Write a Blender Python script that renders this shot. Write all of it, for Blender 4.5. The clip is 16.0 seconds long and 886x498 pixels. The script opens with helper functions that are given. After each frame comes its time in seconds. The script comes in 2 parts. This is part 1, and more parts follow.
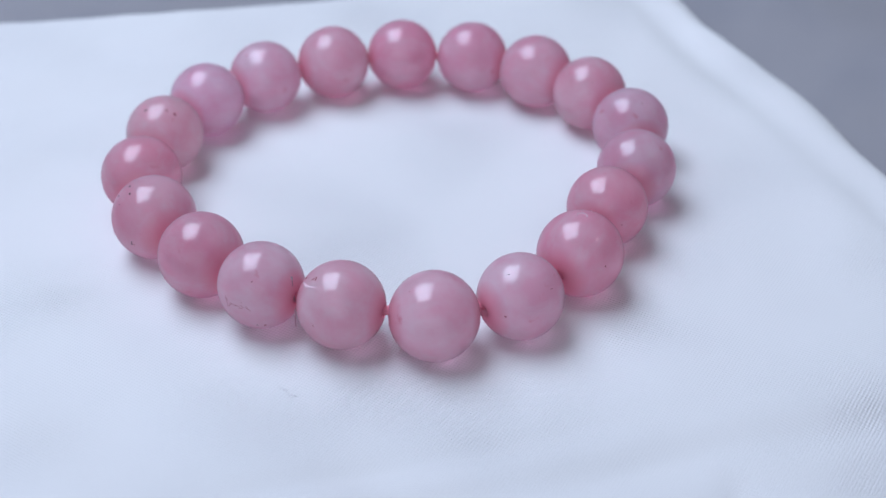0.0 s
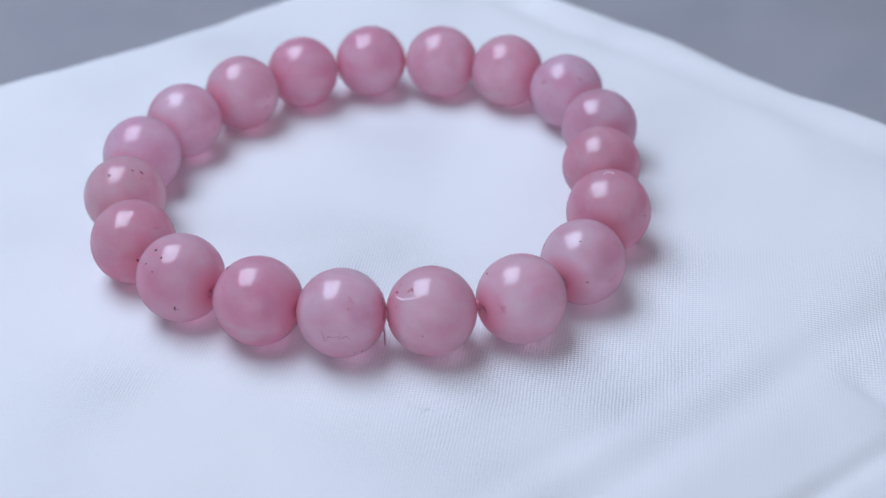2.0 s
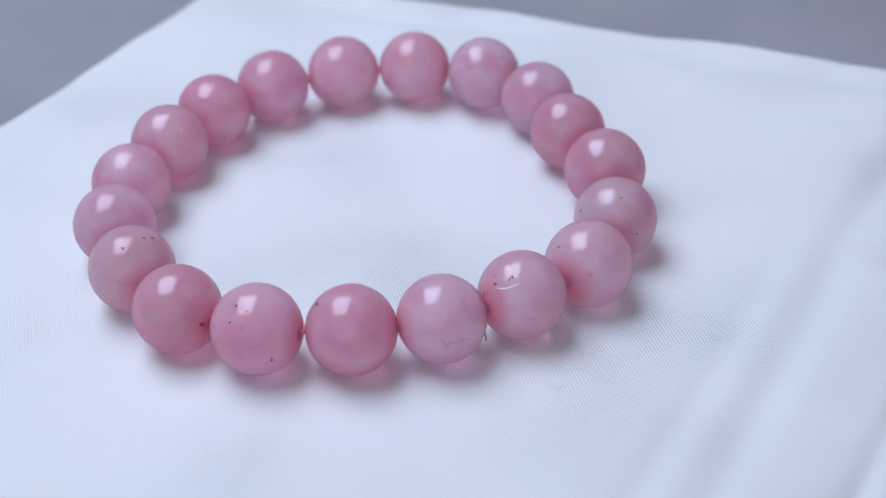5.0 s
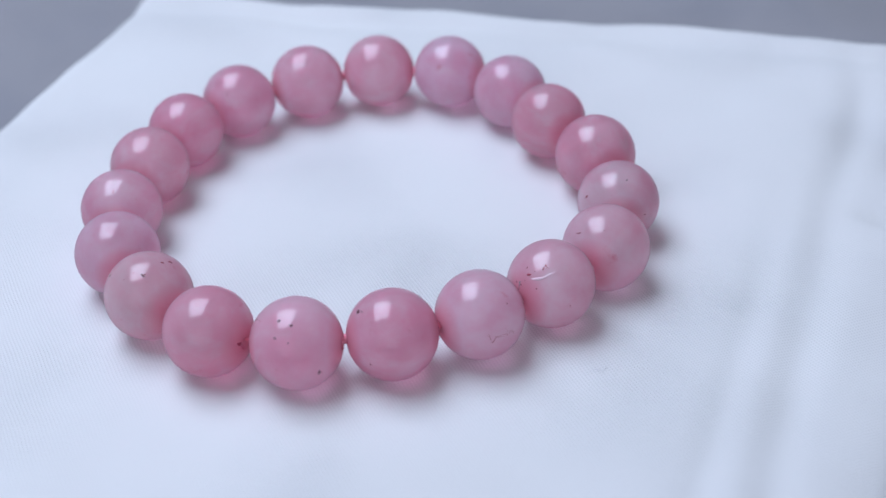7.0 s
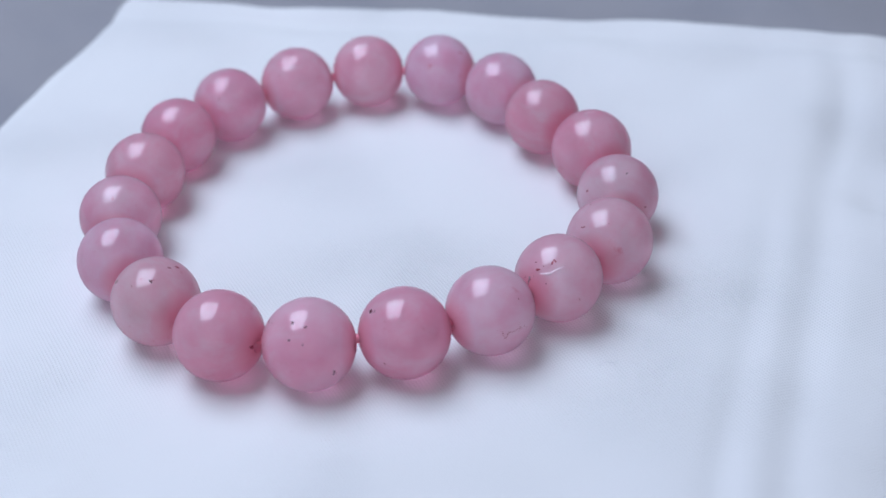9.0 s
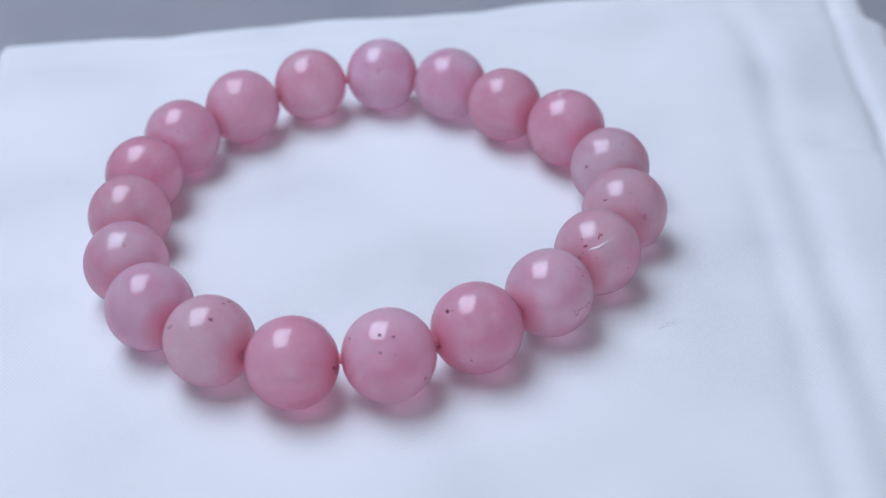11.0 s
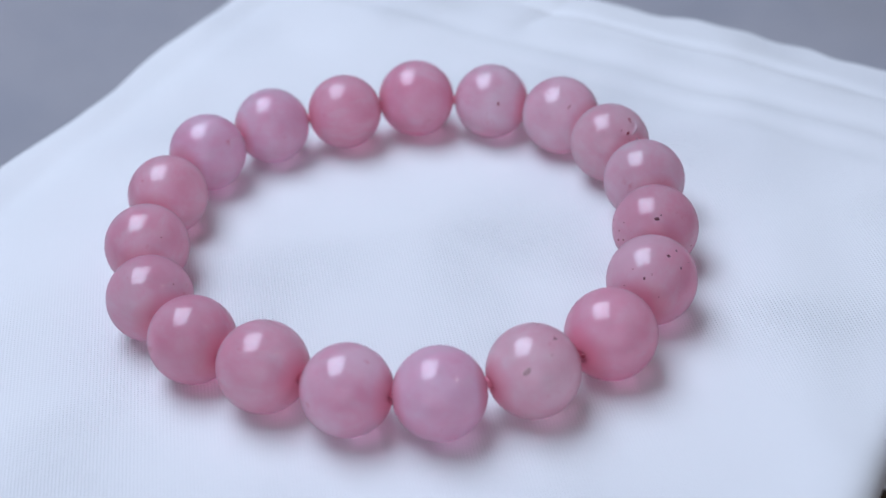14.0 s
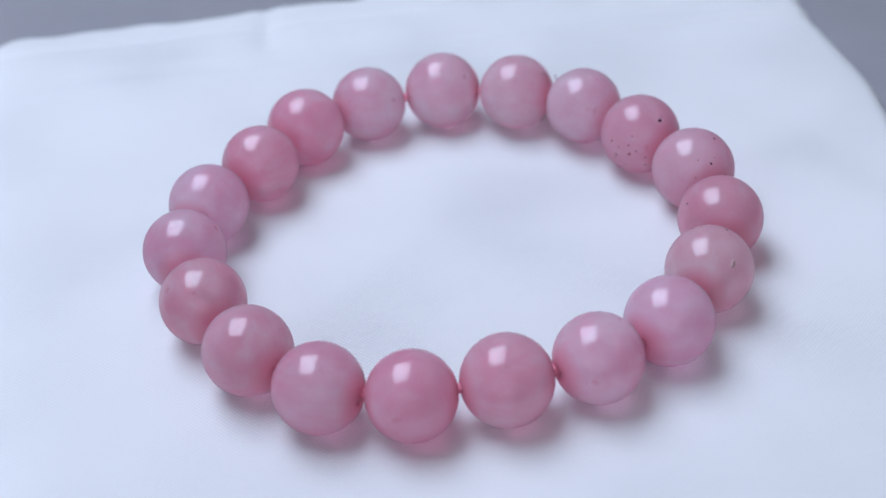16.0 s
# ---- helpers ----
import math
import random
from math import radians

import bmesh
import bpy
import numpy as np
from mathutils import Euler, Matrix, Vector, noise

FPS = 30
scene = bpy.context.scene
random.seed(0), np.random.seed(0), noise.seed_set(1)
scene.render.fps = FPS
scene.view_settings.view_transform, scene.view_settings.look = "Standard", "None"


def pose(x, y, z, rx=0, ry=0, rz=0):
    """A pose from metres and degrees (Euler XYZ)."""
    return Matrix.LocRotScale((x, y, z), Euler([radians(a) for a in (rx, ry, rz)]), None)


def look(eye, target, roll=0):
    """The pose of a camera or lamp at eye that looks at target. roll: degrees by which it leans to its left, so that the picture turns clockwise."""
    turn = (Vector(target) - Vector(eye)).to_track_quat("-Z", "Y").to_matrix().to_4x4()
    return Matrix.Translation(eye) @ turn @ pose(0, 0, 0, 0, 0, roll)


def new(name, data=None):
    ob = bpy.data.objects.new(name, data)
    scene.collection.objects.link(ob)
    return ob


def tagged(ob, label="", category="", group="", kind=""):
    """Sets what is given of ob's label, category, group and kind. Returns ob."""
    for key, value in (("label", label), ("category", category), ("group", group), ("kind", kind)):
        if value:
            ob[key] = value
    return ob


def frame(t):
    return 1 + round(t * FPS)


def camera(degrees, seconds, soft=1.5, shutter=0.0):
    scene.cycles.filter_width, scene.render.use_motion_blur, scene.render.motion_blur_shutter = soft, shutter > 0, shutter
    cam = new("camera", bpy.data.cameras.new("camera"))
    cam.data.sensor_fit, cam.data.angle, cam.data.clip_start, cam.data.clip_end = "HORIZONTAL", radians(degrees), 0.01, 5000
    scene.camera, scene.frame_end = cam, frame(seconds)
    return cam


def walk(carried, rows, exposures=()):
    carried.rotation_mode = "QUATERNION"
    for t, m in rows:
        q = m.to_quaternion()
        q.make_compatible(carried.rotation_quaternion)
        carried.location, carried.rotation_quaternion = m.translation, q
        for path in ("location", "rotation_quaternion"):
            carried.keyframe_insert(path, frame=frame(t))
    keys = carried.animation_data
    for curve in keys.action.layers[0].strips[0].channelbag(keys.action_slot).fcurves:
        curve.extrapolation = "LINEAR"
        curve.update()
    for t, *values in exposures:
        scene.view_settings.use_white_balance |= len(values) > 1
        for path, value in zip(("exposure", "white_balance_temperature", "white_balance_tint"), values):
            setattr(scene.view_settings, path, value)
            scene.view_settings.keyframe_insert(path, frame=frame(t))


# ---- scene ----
# One still camera over a small turning stand; all lengths below in millimetres are scaled by MM.
MM = 0.001
cam = camera(33.30, 16.0, soft=1.5)
EYE = pose(0, -0.15197, 0.10724, 53.740, 2.006, -2.155)
walk(cam, [(0.0, EYE), (16.0, EYE)])
cam.data.dof.use_dof = True
cam.data.dof.focus_distance = 0.169
cam.data.dof.aperture_fstop = 22

# The stand's turning: seconds, degrees, small slip of the axis in mm.
TURN = [(0, -57.19, -0.14, -0.11), (0.5, -50.78, -0.05, 0.11), (1, -44.77, -0.13, -0.09), (1.5, -39.24, -0.04, 0.02),
        (2, -33.99, -0.03, -0.01), (2.5, -29.13, 0.03, -0.03), (3, -24.69, 0.06, -0.09), (3.5, -20.57, 0.07, -0.05),
        (4, -16.8, 0.06, -0.07), (4.5, -13.4, 0.04, -0.08), (5, -10.3, 0.02, -0.1), (5.5, -7.5, 0, -0.12),
        (6, -5.05, -0.03, -0.13), (6.5, -2.9, -0.06, -0.16), (7, -1.3, -0.01, -0.17), (7.5, 0, -0.06, 0.09),
        (8, 0.79, -0.01, 0.18), (8.5, 0.96, -0.06, 0.16), (9, 1.35, -0.04, 0.13), (9.5, 2.3, -0.02, 0.13),
        (10, 4.8, -0.01, 0.12), (10.5, 9.7, 0, 0.1), (11, 16.7, 0, 0.1), (11.5, 25.11, -0.04, 0.11),
        (12, 33.71, 0.24, 0.26), (12.5, 44.32, 0.21, 0.21), (13, 53.02, 0.04, 0.11), (13.5, 64.08, -0.02, 0.01),
        (14, 73.49, -0.05, -0.05), (14.5, 84.09, 0.01, -0.05), (15, 94.28, -0.04, -0.25), (15.5, 105.25, 0.08, -0.17),
        (16, 115.15, 0.12, -0.09)]

# ---- light ----
world = bpy.data.worlds.new("room_air")
scene.world = world
world.use_nodes = True
world.node_tree.nodes["Background"].inputs[0].default_value = (0.55, 0.62, 0.75, 1)
world.node_tree.nodes["Background"].inputs[1].default_value = 0.05

PANEL_X = Vector((1.34, -0.167, 0.43)).normalized()
PANEL_N = Vector((0.249, -0.333, -0.909)).normalized()
PANEL_X = (PANEL_X - PANEL_X.dot(PANEL_N) * PANEL_N).normalized()
PANEL_Y = (-PANEL_N).cross(PANEL_X)
PANEL_AT = 0.5 * (Vector((-0.373, 0.5, 1.363)) - 0.095 * PANEL_X - 0.2 * PANEL_Y)
PANEL = Matrix.Translation(PANEL_AT) @ Matrix((PANEL_X, PANEL_Y, -PANEL_N)).transposed().to_4x4()
PANEL_W, PANEL_H = 0.44, 0.665

lamp = bpy.data.lights.new("panel_glow", "AREA")
lamp.shape, lamp.size, lamp.size_y = "RECTANGLE", PANEL_W, PANEL_H
lamp.energy, lamp.color = 6.15, (0.705, 0.82, 1.05)
new("panel_glow", lamp).matrix_world = PANEL @ Matrix.Translation((0, 0, -0.012))
# Fill lamp added behind the camera to brighten bead fronts; no window is known.
fill_lamp = bpy.data.lights.new("front_fill", "AREA")
fill_lamp.shape, fill_lamp.size, fill_lamp.size_y = "RECTANGLE", 2.6, 1.9
fill_lamp.energy, fill_lamp.color = 16.5, (0.78, 0.83, 1.03)
new("front_fill", fill_lamp).matrix_world = look((-0.6, -2.05, 1.2), (-0.6, 0, 1.2))
bulb = bpy.data.lights.new("bulb_glow", "POINT")
bulb.energy, bulb.shadow_soft_size, bulb.color = 2.6, 0.045, (1.0, 0.97, 0.95)
new("bulb_glow", bulb).location = (1.27, -0.32, 1.50)
scene.view_settings.exposure = 0.0


# ---- materials ----
def material(name, base, rough=0.6, metal=0.0):
    m = bpy.data.materials.new(name)
    m.use_nodes = True
    b = m.node_tree.nodes["Principled BSDF"]
    b.inputs["Base Color"].default_value = (*base, 1)
    b.inputs["Roughness"].default_value = rough
    b.inputs["Metallic"].default_value = metal
    return m, m.node_tree.nodes, m.node_tree.links, b


def mix_colour(nodes, links, fac, a, b, blend="MIX"):
    """A colour mix node; fac, a, b are sockets or values."""
    n = nodes.new("ShaderNodeMix")
    n.data_type, n.blend_type = "RGBA", blend
    for sock, v in ((n.inputs[0], fac), (n.inputs[6], a), (n.inputs[7], b)):
        if isinstance(v, bpy.types.NodeSocket):
            links.new(v, sock)
        else:
            sock.default_value = v if not isinstance(v, tuple) else (*v, 1)
    return n.outputs[2]


def ramp(nodes, links, src, lo, hi):
    n = nodes.new("ShaderNodeMapRange")
    links.new(src, n.inputs[0])
    n.inputs[1].default_value, n.inputs[2].default_value = lo, hi
    return n.outputs[0]


def noise_tex(nodes, links, vec, scale, detail=3.0, rough=0.5):
    n = nodes.new("ShaderNodeTexNoise")
    links.new(vec, n.inputs["Vector"])
    n.inputs["Scale"].default_value, n.inputs["Detail"].default_value = scale, detail
    n.inputs["Roughness"].default_value = rough
    return n.outputs["Fac"]


def quartz_material():
    """Milky rose quartz: hazy inside, polished outside, tint from each bead's own colour."""
    m, nodes, links, b = material("rose_quartz", (0.7, 0.4, 0.5), 0.45)
    tc, info = nodes.new("ShaderNodeTexCoord"), nodes.new("ShaderNodeObjectInfo")
    shift = nodes.new("ShaderNodeVectorMath")
    shift.operation = "MULTIPLY_ADD"
    shift.inputs[1].default_value = (1, 1, 1)
    links.new(tc.outputs["Object"], shift.inputs[0])
    rnd = nodes.new("ShaderNodeMath")
    rnd.operation = "MULTIPLY"
    rnd.inputs[1].default_value = 0.37
    links.new(info.outputs["Random"], rnd.inputs[0])
    links.new(rnd.outputs[0], shift.inputs[2])
    vec = shift.outputs[0]
    cloud = ramp(nodes, links, noise_tex(nodes, links, vec, 180, 4, 0.55), 0.32, 0.66)
    col = mix_colour(nodes, links, cloud, info.outputs["Color"],
                     mix_colour(nodes, links, 1.0, info.outputs["Color"], (0.95, 0.70, 0.78), "MULTIPLY"))
    vein = noise_tex(nodes, links, vec, 420, 4, 0.6)
    col = mix_colour(nodes, links, ramp(nodes, links, vein, 0.65, 0.83), col, (0.78, 0.26, 0.36))
    mp = nodes.new("ShaderNodeMapping")
    links.new(vec, mp.inputs[0])
    mp.inputs["Scale"].default_value, mp.inputs["Rotation"].default_value = (0.5, 1.6, 1.0), (0.5, 0.3, 0.7)
    wisp = noise_tex(nodes, links, mp.outputs[0], 260, 5, 0.62)
    col = mix_colour(nodes, links, ramp(nodes, links, wisp, 0.5, 0.95), col, (1.0, 0.88, 0.93))
    # the dyed elastic shows pink through the stone round both ends of the hole
    sep, reach = nodes.new("ShaderNodeSeparateXYZ"), nodes.new("ShaderNodeMath")
    links.new(tc.outputs["Object"], sep.inputs[0])
    reach.operation = "ABSOLUTE"
    links.new(sep.outputs["X"], reach.inputs[0])
    dyed = ramp(nodes, links, reach.outputs[0], 3.7 * MM, 5.0 * MM)
    col = mix_colour(nodes, links, dyed, col, (0.93, 0.40, 0.50))
    links.new(col, b.inputs["Base Color"])
    b.inputs["Specular IOR Level"].default_value = 0.0
    bump = nodes.new("ShaderNodeBump")
    bump.inputs["Strength"].default_value, bump.inputs["Distance"].default_value = 0.12, 0.05 * MM
    links.new(noise_tex(nodes, links, vec, 900, 2), bump.inputs["Height"])
    links.new(bump.outputs[0], b.inputs["Normal"])
    # light that passes through the milky body, a share of clear depth, and the polish
    through_body, clear, polish = (nodes.new("ShaderNodeBsdf" + k) for k in ("Translucent", "Refraction", "Glossy"))
    links.new(col, through_body.inputs["Color"])
    links.new(mix_colour(nodes, links, 1.0, col, (1.0, 0.93, 0.96), "MULTIPLY"), clear.inputs["Color"])
    clear.inputs["Roughness"].default_value, clear.inputs["IOR"].default_value = 0.3, 1.5
    polish.inputs["Roughness"].default_value = 0.11
    fresnel = nodes.new("ShaderNodeFresnel")
    fresnel.inputs["IOR"].default_value = 1.54
    gloss = nodes.new("ShaderNodeMath")
    gloss.operation = "MULTIPLY_ADD"
    links.new(fresnel.outputs[0], gloss.inputs[0])
    gloss.inputs[1].default_value, gloss.inputs[2].default_value = 0.4, 0.04
    out = b.outputs[0]
    for fac, layer in ((0.47, through_body), (0.32, clear), (gloss.outputs[0], polish)):
        mix = nodes.new("ShaderNodeMixShader")
        if isinstance(fac, float):
            mix.inputs[0].default_value = fac
        else:
            links.new(fac, mix.inputs[0])
        links.new(out, mix.inputs[1])
        links.new(layer.outputs[0], mix.inputs[2])
        out = mix.outputs[0]
    links.new(out, nodes["Material Output"].inputs["Surface"])
    return m


def woven_material(name, base, thread, strength, stain, turn=-13):
    """Plain-woven cloth: two crossed sets of threads, slubs and faint stains. thread in mm."""
    m, nodes, links, b = material(name, base, 0.9)
    b.inputs["Specular IOR Level"].default_value = 0.2
    tc, mp = nodes.new("ShaderNodeTexCoord"), nodes.new("ShaderNodeMapping")
    links.new(tc.outputs["Object"], mp.inputs[0])
    mp.inputs["Rotation"].default_value = (0, 0, radians(turn))
    vec = mp.outputs[0]
    heights = []
    for axis in "XY":
        w = nodes.new("ShaderNodeTexWave")
        w.bands_direction = axis
        links.new(vec, w.inputs["Vector"])
        w.inputs["Scale"].default_value = 2 * math.pi / (20 * thread * MM)
        w.inputs["Distortion"].default_value = 2.0
        w.inputs["Detail"].default_value = 1.5
        w.inputs["Detail Scale"].default_value = 0.25
        heights.append(w.outputs["Fac"])
    # threads pass over and under by turns, so that their crowns stand in a staggered grid
    signed = []
    for h in heights:
        n = nodes.new("ShaderNodeMath")
        n.operation = "MULTIPLY_ADD"
        links.new(h, n.inputs[0])
        n.inputs[1].default_value, n.inputs[2].default_value = 2.0, -1.0
        signed.append(n.outputs[0])
    cross, weave = nodes.new("ShaderNodeMath"), nodes.new("ShaderNodeMath")
    cross.operation, weave.operation = "MULTIPLY", "MULTIPLY_ADD"
    links.new(signed[0], cross.inputs[0])
    links.new(signed[1], cross.inputs[1])
    links.new(cross.outputs[0], weave.inputs[0])
    weave.inputs[1].default_value, weave.inputs[2].default_value = 0.5, 0.5
    patch = noise_tex(nodes, links, vec, 38, 3)
    # single threads of uneven thickness, both ways
    height = weave.outputs[0]
    for sx, sy, share in ((1.0, 0.14, 0.4), (0.14, 1.0, 0.4), (1.0, 1.0, 0.35)):
        mp2 = nodes.new("ShaderNodeMapping")
        links.new(vec, mp2.inputs[0])
        mp2.inputs["Scale"].default_value = (sx, sy, 1)
        h = nodes.new("ShaderNodeMath")
        h.operation = "MULTIPLY_ADD"
        links.new(noise_tex(nodes, links, mp2.outputs[0], 1 / (thread * MM), 1.5), h.inputs[0])
        h.inputs[1].default_value = share
        links.new(height, h.inputs[2])
        height = h.outputs[0]
    bump = nodes.new("ShaderNodeBump")
    bump.inputs["Strength"].default_value, bump.inputs["Distance"].default_value = strength, 0.18 * MM
    links.new(height, bump.inputs["Height"])
    uneven = nodes.new("ShaderNodeMapRange")
    links.new(noise_tex(nodes, links, vec, 42, 3), uneven.inputs[0])
    uneven.inputs[1].default_value, uneven.inputs[2].default_value = 0.38, 0.68
    uneven.inputs[3].default_value, uneven.inputs[4].default_value = 0.06 * strength, 1.2 * strength
    links.new(uneven.outputs[0], bump.inputs["Strength"])
    links.new(bump.outputs[0], b.inputs["Normal"])
    dark = tuple(c * 0.87 for c in base)
    gaps = nodes.new("ShaderNodeMath")
    gaps.operation = "MULTIPLY"
    links.new(ramp(nodes, links, weave.outputs[0], 0.5, 0.0), gaps.inputs[0])
    links.new(ramp(nodes, links, noise_tex(nodes, links, vec, 30, 3), 0.36, 0.62), gaps.inputs[1])
    col = mix_colour(nodes, links, gaps.outputs[0], base, dark)
    col = mix_colour(nodes, links, ramp(nodes, links, patch, 0.45, 0.75), col,
                     mix_colour(nodes, links, 1.0, col, stain, "MULTIPLY"))
    links.new(col, b.inputs["Base Color"])
    return m


def wood_material():
    m, nodes, links, b = material("dark_wood", (0.09, 0.06, 0.04), 0.55)
    tc, mp = nodes.new("ShaderNodeTexCoord"), nodes.new("ShaderNodeMapping")
    links.new(tc.outputs["Object"], mp.inputs[0])
    mp.inputs["Scale"].default_value = (1, 14, 1)
    grain = noise_tex(nodes, links, mp.outputs[0], 9, 6, 0.6)
    links.new(mix_colour(nodes, links, ramp(nodes, links, grain, 0.3, 0.7), (0.06, 0.04, 0.028), (0.14, 0.09, 0.055)), b.inputs["Base Color"])
    bump = nodes.new("ShaderNodeBump")
    bump.inputs["Strength"].default_value, bump.inputs["Distance"].default_value = 0.3, 0.4 * MM
    links.new(grain, bump.inputs["Height"])
    links.new(bump.outputs[0], b.inputs["Normal"])
    return m


def plaster_material(name, base):
    m, nodes, links, b = material(name, base, 0.85)
    tc = nodes.new("ShaderNodeTexCoord")
    n = noise_tex(nodes, links, tc.outputs["Object"], 3.0, 5)
    links.new(mix_colour(nodes, links, n, base, tuple(c * 0.85 for c in base)), b.inputs["Base Color"])
    return m


QUARTZ = quartz_material()
WHITE_CLOTH = woven_material("white_cotton", (0.78, 0.78, 0.78), 0.54, 0.55, (0.95, 0.955, 0.965), 21)
GREY_CLOTH = woven_material("grey_cotton", (0.335, 0.33, 0.355), 0.6, 0.4, (0.88, 0.9, 0.93), 20)
WOOD = wood_material()
WALL = plaster_material("wall_paint", (0.8, 0.8, 0.8))
CORD = material("pink_elastic", (0.93, 0.34, 0.45), 0.5)[0]
SPECK = material("dark_inclusion", (0.14, 0.03, 0.05), 0.35)[0]
RED_SPECK = material("iron_inclusion", (0.42, 0.07, 0.11), 0.4)[0]
BROWN_SPECK = material("smoky_inclusion", (0.50, 0.30, 0.32), 0.4)[0]
CRACK = material("white_fissure", (0.86, 0.62, 0.70), 0.25)[0]
FRAYED = material("frayed_elastic", (0.5, 0.33, 0.38), 0.7)[0]
LINT = material("lint", (0.68, 0.68, 0.7), 0.8)[0]
METAL = material("panel_housing", (0.6, 0.6, 0.6), 0.5)[0]


# ---- mesh helpers ----
def mesh_of(bm, mat, name, smooth=True):
    me = bpy.data.meshes.new(name)
    bm.to_mesh(me)
    bm.free()
    me.materials.append(mat)
    if smooth:
        for p in me.polygons:
            p.use_smooth = True
    return me


def part(name, bm, mat, parent, label="", smooth=True):
    ob = new(name, mesh_of(bm, mat, name, smooth))
    ob.parent = parent
    if label:
        ob["label"] = label
    return ob


def box(bm, x0, x1, y0, y1, z0, z1):
    return bmesh.ops.create_cube(bm, size=1, matrix=Matrix.LocRotScale(
        ((x0 + x1) / 2, (y0 + y1) / 2, (z0 + z1) / 2), None, (x1 - x0, y1 - y0, z1 - z0)))


def tube(bm, points, radius, sides=10, closed=False):
    """A round cord along points, tapered by a list of radii or of one radius."""
    n = len(points)
    rings = []
    for i, p in enumerate(points):
        a = points[i - 1] if (i or closed) else p
        c = points[(i + 1) % n] if (i < n - 1 or closed) else p
        d = (c - a).normalized()
        s = d.cross(Vector((0, 0, 1)))
        if s.length < 0.1:
            s = d.cross(Vector((1, 0, 0)))
        s.normalize()
        up = s.cross(d)
        rad = radius[i] if isinstance(radius, list) else radius
        rings.append([bm.verts.new(p + rad * (math.cos(2 * math.pi * k / sides) * s + math.sin(2 * math.pi * k / sides) * up)) for k in range(sides)])
    for i in range(n if closed else n - 1):
        r0, r1 = rings[i], rings[(i + 1) % n]
        for k in range(sides):
            bm.faces.new((r0[k], r0[(k + 1) % sides], r1[(k + 1) % sides], r1[k]))
    if not closed:
        bm.faces.new(rings[0][::-1])
        bm.faces.new(rings[-1])
    bmesh.ops.recalc_face_normals(bm, faces=bm.faces)


# ---- room ----
def room():
    """A wooden floor and plain walls that close the place round the stand."""
    def slab(name, label, mat, *size):
        bm = bmesh.new()
        box(bm, *size)
        tagged(new(name, mesh_of(bm, mat, name, False)), label, name.split("_")[0], kind="structure")
    slab("floor", "dark brown wooden boards under the stand", WOOD, -2, 2, -2, 2, -0.15, -0.05)
    slab("wall_north", "plain white painted wall", WALL, -2, 2, 2, 2.1, -0.15, 2.4)
    # the unseen south wall has one wide opening, added to let the fill lamp in
    bm = bmesh.new()
    for size in ((-2, -1.9, -2.1, -2, -0.15, 2.4), (0.7, 2, -2.1, -2, -0.15, 2.4), (-1.9, 0.7, -2.1, -2, -0.15, 0.25), (-1.9, 0.7, -2.1, -2, 2.15, 2.4)):
        box(bm, *size)
    tagged(new("wall_south", mesh_of(bm, WALL, "wall_south", False)), "plain white painted wall with a wide opening added for the fill lamp", "wall", kind="structure")
    slab("wall_east", "plain white painted wall", WALL, 2, 2.1, -2.1, 2.1, -0.15, 2.4)
    slab("wall_west", "plain white painted wall", WALL, -2.1, -2, -2.1, 2.1, -0.15, 2.4)
    slab("ceiling", "plain white painted ceiling", WALL, -2.1, 2.1, -2.1, 2.1, 2.4, 2.5)


def panel_light():
    """The large tilted panel that mirrors in every bead, hung from the ceiling."""
    thing = new("panel_light")
    thing.matrix_world = PANEL
    tagged(thing, "large white light panel hung tilted from the ceiling", "lamp")
    bm = bmesh.new()
    box(bm, -PANEL_W / 2 - 0.03, PANEL_W / 2 + 0.03, -PANEL_H / 2 - 0.03, PANEL_H / 2 + 0.03, 0, 0.04)
    part("housing", bm, METAL, thing, smooth=False)
    down = PANEL.inverted()
    for sx in (-0.18, 0.18):
        for sy in (-0.28, 0.28):
            foot = PANEL @ Vector((sx, sy, 0.03))
            bm = bmesh.new()
            tube(bm, [Vector(foot), Vector((foot.x, foot.y, 2.41))], 0.006)
            bmesh.ops.transform(bm, matrix=down, verts=bm.verts)
            part("rod", bm, METAL, thing)


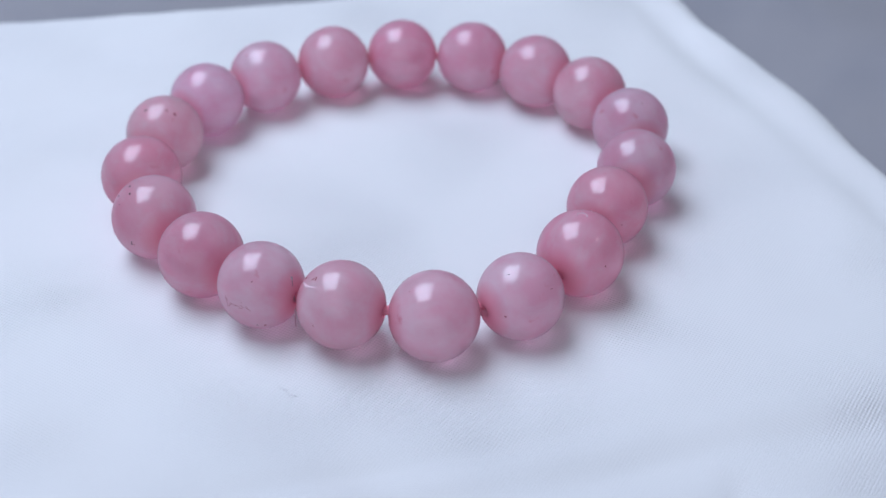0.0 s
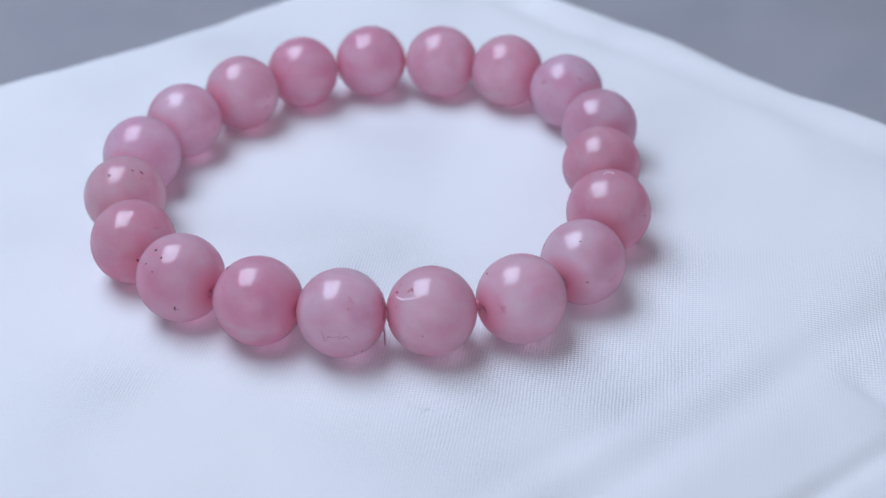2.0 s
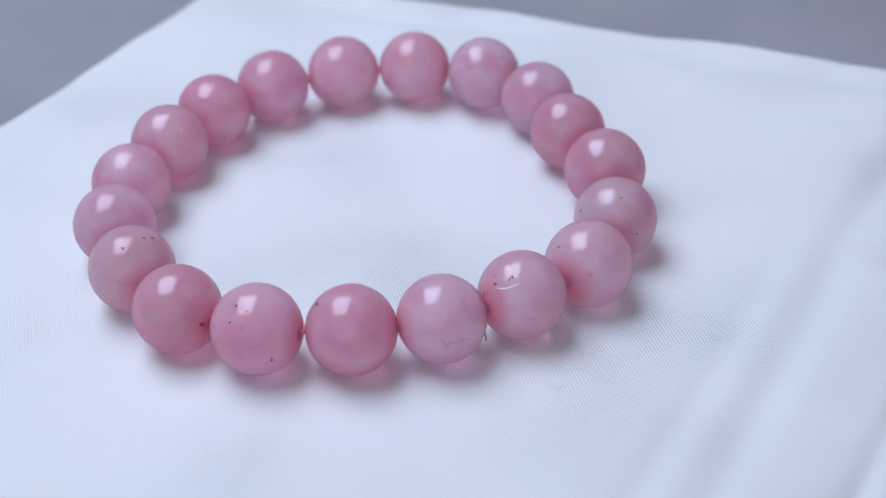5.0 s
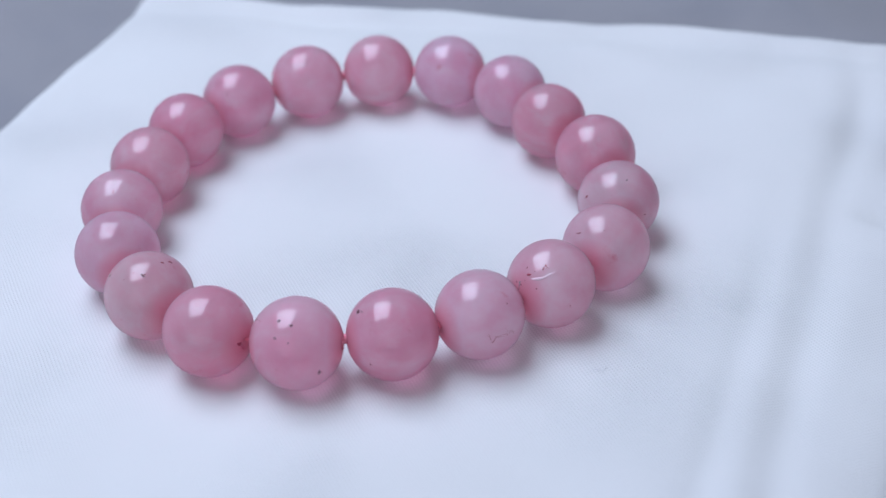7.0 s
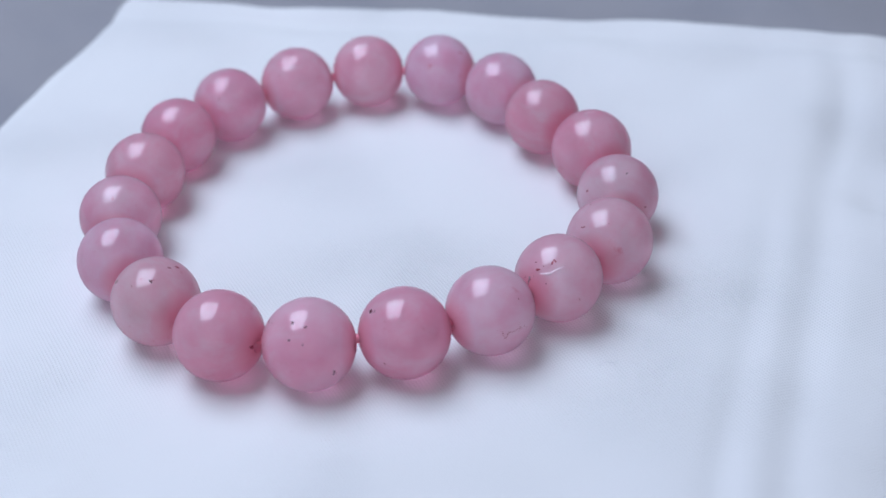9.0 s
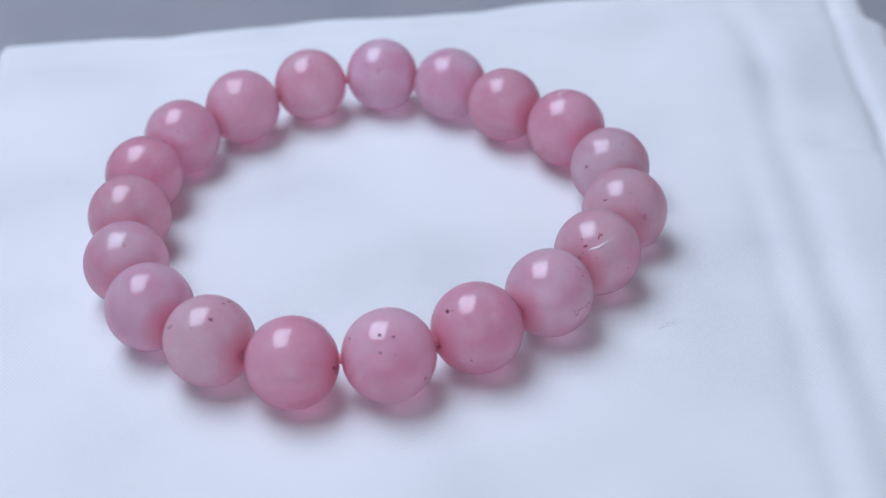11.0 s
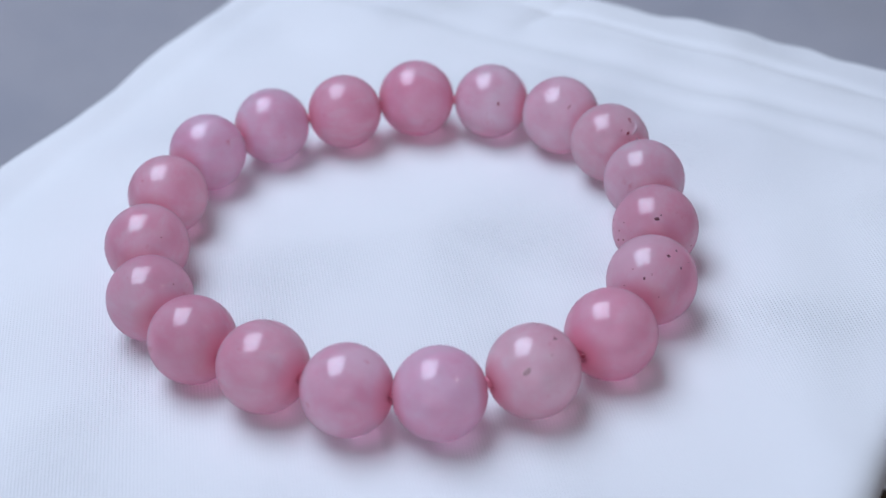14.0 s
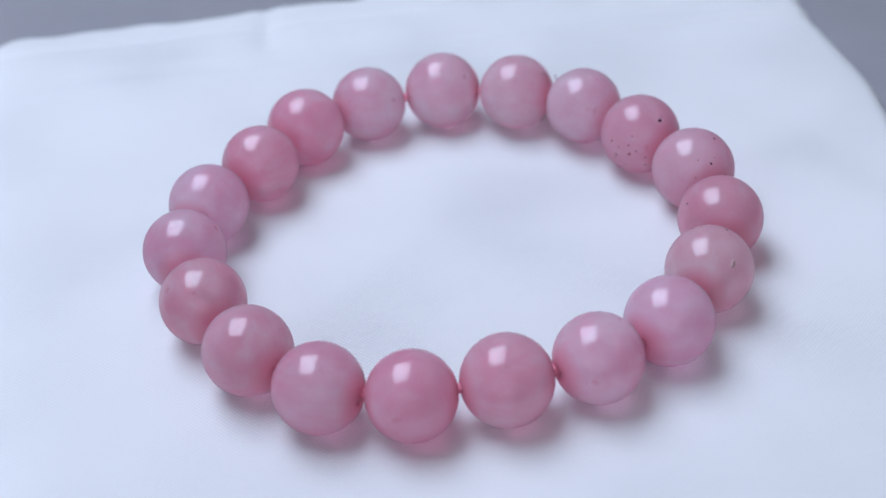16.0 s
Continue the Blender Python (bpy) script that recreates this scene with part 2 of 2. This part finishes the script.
def grey_sheet():
    """The soft grey cloth spread on the boards behind the stand, with shallow folds."""
    bm = bmesh.new()
    nx, ny = 110, 110
    grid = []
    for j in range(ny + 1):
        row = []
        for i in range(nx + 1):
            u, v = i / nx, j / ny
            x = -620 + 1240 * u
            y = 42 + 0.05 * x + 3 * math.sin(x * 0.03) + 560 * v ** 1.5
            far = min(1, max(0, (math.hypot(x, y) - 112) / 40))
            z = -48.4
            # long folds running away to the right
            for ax, ay, ang, amp, wid in ((86, 116, -63, 5.0, 7), (104, 128, -70, 4.0, 6), (60, 165, -50, 3.0, 10),
                                          (-90, 160, 8, 2.5, 9), (-60, 205, 15, 4, 14), (130, 190, -68, 6, 12)):
                ca, sa = math.cos(radians(ang)), math.sin(radians(ang))
                across, along = -(x - ax) * sa + (y - ay) * ca, (x - ax) * ca + (y - ay) * sa
                z += far * 1.5 * amp * math.exp(-(across / wid) ** 2 - (along / 90) ** 2)
            z += far * 1.6 * (noise.noise(Vector((x * 0.018, y * 0.03, 3))) + 0.6)
            row.append(bm.verts.new((x * MM, y * MM, z * MM)))
        grid.append(row)
    for j in range(ny):
        for i in range(nx):
            bm.faces.new((grid[j][i], grid[j][i + 1], grid[j + 1][i + 1], grid[j + 1][i]))
    ob = tagged(new("backdrop_sheet", mesh_of(bm, GREY_CLOTH, "backdrop_sheet")),
                "soft grey cotton sheet with shallow folds spread on the boards", "cloth")
    s = ob.modifiers.new("thickness", "SOLIDIFY")
    s.thickness, s.offset = 1.2 * MM, -1


# ---- the white cloth on its square stand ----
# Centre of each bead over the stand and the rise of the cloth under it, in mm.
BEADS = [(20.9, -13.02, -0.07), (23.44, -3.02, -0.52), (21.63, 7.04, -0.14), (16.31, 15.57, -0.1), (11.62, 24.29, -0.51),
         (3.55, 30.24, -0.38), (-6.46, 31.61, -0.59), (-16.47, 30.16, -1.09), (-25.7, 25.81, -1.3), (-32.04, 17.98, -0.91),
         (-35.37, 8.48, -0.31), (-37.33, -1.49, -0.05), (-36.21, -11.19, 0.32), (-31.19, -19.98, 0.71), (-23.72, -26.88, 0.82),
         (-13.9, -29.85, 1.18), (-3.68, -28.85, 1.08), (5.79, -26.19, 1.23), (13.96, -20.67, 0.84)]
# Radius of each bead in mm.
RADII = [5.10, 4.97, 5.09, 4.90, 4.94, 4.95, 4.96, 5.04, 5.00, 4.94, 5.04, 4.96, 4.99, 5.02, 5.02, 5.07, 5.03, 4.94, 4.99]
CORNERS = (Vector((-89.5, -32.5)), Vector((45.5, -82.5)), Vector((85.8, 40.3)), Vector((-44.8, 71.2)))


def tilt(x, y):
    return -0.0017 * x - 0.0313 * y


def cloth_height(x, y):
    """The cloth's top over the stand, in mm: a slight tilt, the beads' seats, a long crease and small puckers."""
    z = tilt(x, y)
    top = total = 0.0
    for bx, by, bz in BEADS:
        w = math.exp(-((x - bx) ** 2 + (y - by) ** 2) / 50)
        top, total = top + w * (bz - tilt(bx, by)), total + w
    z += top / (total + 0.12)
    # beyond this crease the cloth sinks towards its hem
    d = (x - 46.5) * 0.939 - (y + 10) * 0.342
    z -= 0.085 * (math.sqrt(d * d + 6) + d) * 0.5 * 2 - 0.1
    e = y - (56 - 0.23 * x)
    fade = min(1, max(0.15, (4 - e) / 14))
    wander = noise.noise(Vector((y * 0.035, 4.2, 0)))
    z -= (0.8 + 0.6 * wander) * fade * math.exp(-((d - 1 - 3 * wander) / 2.6) ** 2)
    # a fainter fold beside it, and fine pulls in the slack cloth beyond
    z -= 0.4 * math.exp(-((d + 5.5 - 2 * wander) / 1.9) ** 2) * min(1, max(0, (10 - y) / 25))
    slack = min(1, max(0, (d + 6) / 10))
    z += slack * 0.25 * noise.noise(Vector((x * 0.16 - y * 0.06, y * 0.05, 12.5)))
    # a short branch of the crease, and the hem's seam just inside the edge
    b = (x - 52) * 0.35 + (y - 1) * 0.94
    z -= 0.5 * math.exp(-(b / 1.5) ** 2) * min(1, max(0, (d - 3) / 4))
    hem = (x - 87) * 0.932 - (y - 40) * 0.363
    z -= (0.7 + 0.4 * noise.noise(Vector((y * 0.09, 1.7, 0)))) * math.exp(-((hem + 5.5 + 1.2 * wander) / 1.1) ** 2)
    # a second soft crease along the far hem and one across the near corner
    z -= 0.7 * math.exp(-(e / 3.2) ** 2) * (1 + noise.noise(Vector((x * 0.03, 8.1, 0))))
    g = (x + 12) * 0.2 - (y + 46) * 0.98
    z += 0.5 * math.exp(-(g / 5.0) ** 2)
    p = Vector((x, y, 0))
    far = min(1, max(0, (math.hypot(x + 7, y) - 38) / 20))
    z += (0.12 + 0.55 * far) * noise.noise(p * 0.05) + (0.05 + 0.2 * far) * noise.noise(p * 0.13 + Vector((7, 3, 0)))
    return z


def white_cloth():
    """A cloth drawn over a square stand, its edges rounded and hanging to the boards."""
    a, b, c, d = CORNERS
    n, skirt, rad = 170, 12, 3.2
    drop = [0.25, 0.5, 0.75, 1.0, 1.3, 1.6, 2.2, 3.4, 5.5, 8.5, 12, 15.5]

    bm = bmesh.new()
    grid = []
    order = [(-1, k) for k in reversed(range(skirt))] + [(0, i) for i in range(n + 1)] + [(1, k) for k in range(skirt)]

    def edge_param(side, k):
        """Position 0..1 over the top, and how far it hangs past the edge in mm."""
        if side == 0:
            return k / n, 0.0
        return (0.0 if side < 0 else 1.0), drop[k] * rad

    def hang(over):
        turn = min(over / rad, math.pi / 2)
        rest = max(0, over - rad * math.pi / 2)
        return rad * math.sin(turn) + -0.8 * rest, rad * (1 - math.cos(turn)) + rest * 0.995

    for sj, kj in order:
        v, over_v = edge_param(sj, kj)
        row = []
        for si, ki in order:
            u, over_u = edge_param(si, ki)
            p = (a * (1 - u) + b * u) * (1 - v) + (d * (1 - u) + c * u) * v
            out_u = (b - a).lerp(c - d, v).normalized()
            out_v = (d - a).lerp(c - b, u).normalized()
            # sides are not quite straight: the west one bows inwards, the east hem is wavy
            p += out_u * 4.2 * (1 - u) ** 4 * math.sin(math.pi * v)
            p += out_u * u ** 8 * (0.9 * math.sin(v * 17) + 0.55 * math.sin(v * 41 + 1) + 0.35 * math.sin(v * 83))
            p += out_v * (v ** 8 - (1 - v) ** 8) * 0.9 * math.sin(u * 19 + 2)
            hu, zu = hang(over_u)
            hv, zv = hang(over_v)
            fold = 1 + 0.5 * noise.noise(Vector((p.x * 0.05, p.y * 0.05, 9)))
            q = p + out_u * si * hu * fold + out_v * sj * hv * fold
            z = cloth_height(p.x, p.y) - max(zu, zv)
            row.append(bm.verts.new((q.x * MM, q.y * MM, max(z, -47.4) * MM)))
        grid.append(row)
    for j in range(len(order) - 1):
        for i in range(len(order) - 1):
            bm.faces.new((grid[j][i], grid[j][i + 1], grid[j + 1][i + 1], grid[j + 1][i]))
    ob = new("cloth", mesh_of(bm, WHITE_CLOTH, "cloth"))
    return tagged(ob, "white woven cotton cloth draped over a square turning stand", "cloth")


# ---- the bracelet ----
ROSE = {"deep": (1.0, 0.68, 0.79), "mid": (1.0, 0.745, 0.84), "pale": (1.0, 0.825, 0.90), "lilac": (1.0, 0.80, 0.905), "smoky": (1.0, 0.85, 0.88)}
TINTS = ["pale", "pale", "deep", "deep", "lilac", "lilac", "mid", "mid", "mid", "deep", "mid", "lilac", "lilac", "smoky", "deep",
         "mid", "deep", "pale", "pale"]
# Marks on the beads: bead, direction from its centre, size in mm, stretch, material.
MARKS = [(17, (-0.68, -0.1, 0.72), 0.42, 1.5, SPECK), (17, (-0.60, -0.18, 0.78), 0.2, 1.2, SPECK), (17, (-0.45, -0.89, -0.07), 0.2, 1.5, RED_SPECK),
         (16, (-0.26, -0.36, 0.9), 0.32, 1.2, SPECK), (16, (-0.35, -0.65, 0.68), 0.24, 1.1, SPECK), (16, (0.51, -0.85, -0.1), 0.22, 2.5, SPECK),
         (16, (-0.6, -0.65, -0.46), 0.14, 1.2, SPECK), (16, (0.0, -0.49, 0.87), 0.22, 1.6, SPECK), (16, (-0.07, -0.77, 0.64), 0.16, 1.2, SPECK),
         (16, (-0.79, 0.08, 0.61), 0.26, 1.4, SPECK), (15, (0.75, -0.65, 0.14), 0.45, 1.5, RED_SPECK), (15, (-0.89, 0.45, 0.03), 0.5, 1.5, RED_SPECK),
         (14, (0.57, 0.13, 0.81), 0.32, 1.6, RED_SPECK), (14, (0.05, -0.44, 0.9), 0.2, 3.0, SPECK),
         (14, (0.08, -0.42, 0.9), 0.16, 3.0, RED_SPECK), (14, (-0.77, -0.02, 0.63), 0.6, 1.5, BROWN_SPECK), (18, (0.78, -0.39, -0.5), 0.3, 1.3, RED_SPECK),
         (18, (0.70, -0.55, -0.46), 0.16, 1.2, SPECK), (19, (-0.53, -0.52, 0.67), 0.3, 2.2, RED_SPECK), (19, (-0.21, -0.52, 0.83), 0.22, 2.6, RED_SPECK),
         (19, (-0.15, -0.49, 0.86), 0.2, 2.8, RED_SPECK), (1, (-0.70, -0.31, 0.65), 0.13, 2.6, RED_SPECK), (1, (-0.66, -0.34, 0.67), 0.16, 3.4, RED_SPECK),
         (3, (0.97, -0.07, 0.24), 0.18, 1.5, RED_SPECK), (2, (0.54, -0.83, 0.16), 0.2, 1.6, RED_SPECK), (2, (0.12, -0.43, 0.89), 0.14, 2.6, SPECK),
         (2, (-0.82, -0.38, 0.43), 0.24, 2.0, RED_SPECK), (12, (-0.18, -0.98, 0.13), 0.26, 1.4, RED_SPECK), (15, (0.25, 0.81, 0.54), 0.24, 1.2, SPECK),
         (17, (-0.65, 0.76, -0.01), 0.3, 1.6, RED_SPECK), (14, (0.42, -0.01, 0.91), 0.2, 2.2, RED_SPECK)]


def bead_mesh():
    """A polished ball drilled along x, 10 mm across, with softly broken hole rims."""
    bm = bmesh.new()
    profile = [(0.55, 4.0), (0.55, 4.7), (0.62, 4.88)]
    a0 = math.asin(0.80 / 5)
    for k in range(31):
        a = a0 + (math.pi - 2 * a0) * k / 30
        profile.append((5 * math.sin(a), 5 * math.cos(a)))
    profile += [(0.62, -4.88), (0.55, -4.7), (0.55, -4.0)]
    sides = 56
    rings = [[bm.verts.new((x * MM, r * math.cos(2 * math.pi * s / sides) * MM, r * math.sin(2 * math.pi * s / sides) * MM)) for s in range(sides)] for r, x in profile]
    for r0, r1 in zip(rings, rings[1:]):
        for s in range(sides):
            bm.faces.new((r0[s], r0[(s + 1) % sides], r1[(s + 1) % sides], r1[s]))
    bm.faces.new(rings[0])
    bm.faces.new(rings[-1][::-1])
    bmesh.ops.recalc_face_normals(bm, faces=bm.faces)
    return mesh_of(bm, QUARTZ, "bead")


def speck(size, stretch, direction, spin):
    """A small uneven grain set flush in the bead's skin."""
    bm = bmesh.new()
    bmesh.ops.create_icosphere(bm, subdivisions=2, radius=size / 2 * MM)
    for v in bm.verts:
        v.co *= 1 + 0.45 * noise.noise(v.co / (size * MM) * 2.2 + Vector((spin, 0, 0)))
        v.co = Vector((v.co.x * stretch, v.co.y, v.co.z * 0.25))
    d = Vector(direction).normalized()
    turn = d.to_track_quat("Z", "Y").to_matrix().to_4x4() @ Matrix.Rotation(spin, 4, "Z")
    bmesh.ops.transform(bm, matrix=Matrix.Translation(d * 4.985 * MM) @ turn, verts=bm.verts)
    return bm


def thread_on_ball(dirs, radius, lift=5.0):
    """A hair-thin line along the bead's skin through a few directions."""
    pts = []
    for p, q in zip(dirs, dirs[1:]):
        for k in range(5):
            pts.append(Vector(p).lerp(Vector(q), k / 5).normalized() * lift * MM)
    pts.append(Vector(dirs[-1]).normalized() * lift * MM)
    n = len(pts)
    bm = bmesh.new()
    tube(bm, pts, [radius * MM * (0.35 + 0.65 * math.sin(math.pi * (i + 0.5) / n)) for i in range(n)], 6)
    return bm


def bracelet():
    thing = tagged(new("bracelet"), "stretch bracelet of nineteen polished pink rose quartz beads on white cloth", "bracelet")
    me = bead_mesh()
    n = len(BEADS)
    centres = [Vector((x * MM, y * MM, (5.0 + z) * MM)) for x, y, z in BEADS]
    beads, seats = [], []
    for i in range(n):
        ob = new("bead", me)
        ob.parent = thing
        along = (centres[(i + 1) % n] - centres[i - 1]).normalized()
        seat = Matrix.Translation(centres[i]) @ along.to_track_quat("X", "Z").to_matrix().to_4x4() @ Matrix.Rotation(i * 1.7, 4, "X")
        ob.matrix_basis = seat @ Matrix.Scale(RADII[i] / 5, 4)
        seats.append(seat)
        tint = ROSE[TINTS[i]]
        ob.color = (*[c * random.uniform(0.985, 1.015) for c in tint], 1)
        ob["label"] = {"deep": "deeper pink bead", "mid": "rose pink bead", "pale": "pale pink bead with specks", "lilac": "lilac pink bead",
                       "smoky": "clearer smoky pink bead"}[TINTS[i]]
        beads.append(ob)

    def on_bead(bm, k, name, mat):
        inv = seats[k - 1].to_3x3().inverted().to_4x4()
        bmesh.ops.transform(bm, matrix=inv, verts=bm.verts)
        part(name, bm, mat, beads[k - 1])

    for i, (k, d, size, stretch, mat) in enumerate(MARKS):
        on_bead(speck(size, stretch, d, i * 0.9), k, "inclusion", mat)
    # a drift of fine iron specks in three beads
    for k, (x, y, z), spread, count, sizes, mat in ((17, (-0.66, 0.68, 0.1), 0.3, 14, (0.1, 0.26), RED_SPECK), (16, (-0.75, 0.3, 0.45), 0.35, 5, (0.08, 0.16), RED_SPECK),
                                                    (19, (-0.6, -0.6, 0.6), 0.2, 6, (0.08, 0.2), RED_SPECK)):
        for _ in range(count):
            d = Vector((random.gauss(x, spread), random.gauss(y, spread), random.gauss(z, spread)))
            on_bead(speck(random.uniform(*sizes), random.uniform(1, 2.4), d, random.random() * 6), k, "inclusion", mat)
    for k in range(1, n + 1):
        for _ in range(random.randint(1, 3)):
            d = Vector((random.gauss(0, 1), random.gauss(0, 1), random.gauss(0.1, 0.8)))
            on_bead(speck(random.uniform(0.08, 0.17), random.uniform(1, 2), d, random.random() * 6), k, "inclusion", RED_SPECK)
    on_bead(thread_on_ball([(0.11, -0.96, 0.24), (0.19, -0.97, 0.16), (0.22, -0.97, -0.01), (0.27, -0.96, 0.02), (0.31, -0.95, 0.12), (0.45, -0.88, 0.1), (0.61, -0.77, 0.14)], 0.026), 18, "scratch", RED_SPECK)
    on_bead(thread_on_ball([(0.50, -0.85, 0.05), (0.66, -0.74, 0.12), (0.74, -0.68, 0.0)], 0.022), 18, "scratch", RED_SPECK)
    on_bead(thread_on_ball([(-0.72, -0.36, 0.59), (-0.5, -0.6, 0.6), (-0.28, -0.69, 0.67), (0.02, -0.62, 0.78), (0.28, -0.5, 0.82)], 0.3, 4.77), 19, "fissure", CRACK)
    ring = [(-0.05 + 0.14 * math.cos(s), 0.07 + 0.12 * math.sin(s), 1.0) for s in (0.2, 1.2, 2.2, 3.2, 4.2)]
    on_bead(thread_on_ball(ring, 0.09, 4.97), 3, "chip_mark", CRACK)

    # the elastic shows only between the holes
    for i in range(n):
        p, q = centres[i], centres[(i + 1) % n]
        mid, way = (p + q) / 2, (q - p).normalized()
        bm = bmesh.new()
        tube(bm, [mid - way * 1.0 * MM, mid, mid + way * 1.0 * MM], 0.56 * MM, 10)
        part("cord", bm, CORD, thing, "pink elastic cord")
    knot = (centres[17] + centres[18]) / 2
    bm = bmesh.new()
    tube(bm, [knot + Vector((0.0004, -0.0011, 0.0032)), knot + Vector((0.0001, -0.0009, 0.001)), knot + Vector((0.0002, -0.001, -0.0012)),
              knot + Vector((0.0005, -0.0014, -0.0036))], 0.11 * MM, 6)
    part("cord_end", bm, FRAYED, thing, "frayed greyish tail of pink elastic")
    return thing


def lint_fibre(points):
    """A stray hair of cotton on the cloth; points in mm over the stand."""
    bm = bmesh.new()
    tube(bm, [Vector((x * MM, y * MM, (cloth_height(x, y) + lift) * MM)) for x, y, lift in points], 0.025 * MM, 6)
    return tagged(new("lint_fibre", mesh_of(bm, LINT, "lint_fibre")), "thin stray cotton fibre lying on the white cloth", "lint")


def motions():
    rows = [(t, pose(x * MM, y * MM, 0, 0, 0, a)) for t, a, x, y in TURN]
    walk(CLOTH, rows)
    walk(BRACELET, rows)
    for fibre in FIBRES:
        walk(fibre, rows)


room()
panel_light()
grey_sheet()
CLOTH = white_cloth()
BRACELET = bracelet()
FIBRES = [lint_fibre([(19.3, -30.1, 0.03), (18.8, -30.8, 0.25), (18.0, -30.5, 0.3), (17.1, -30.9, 0.03)])]
motions()
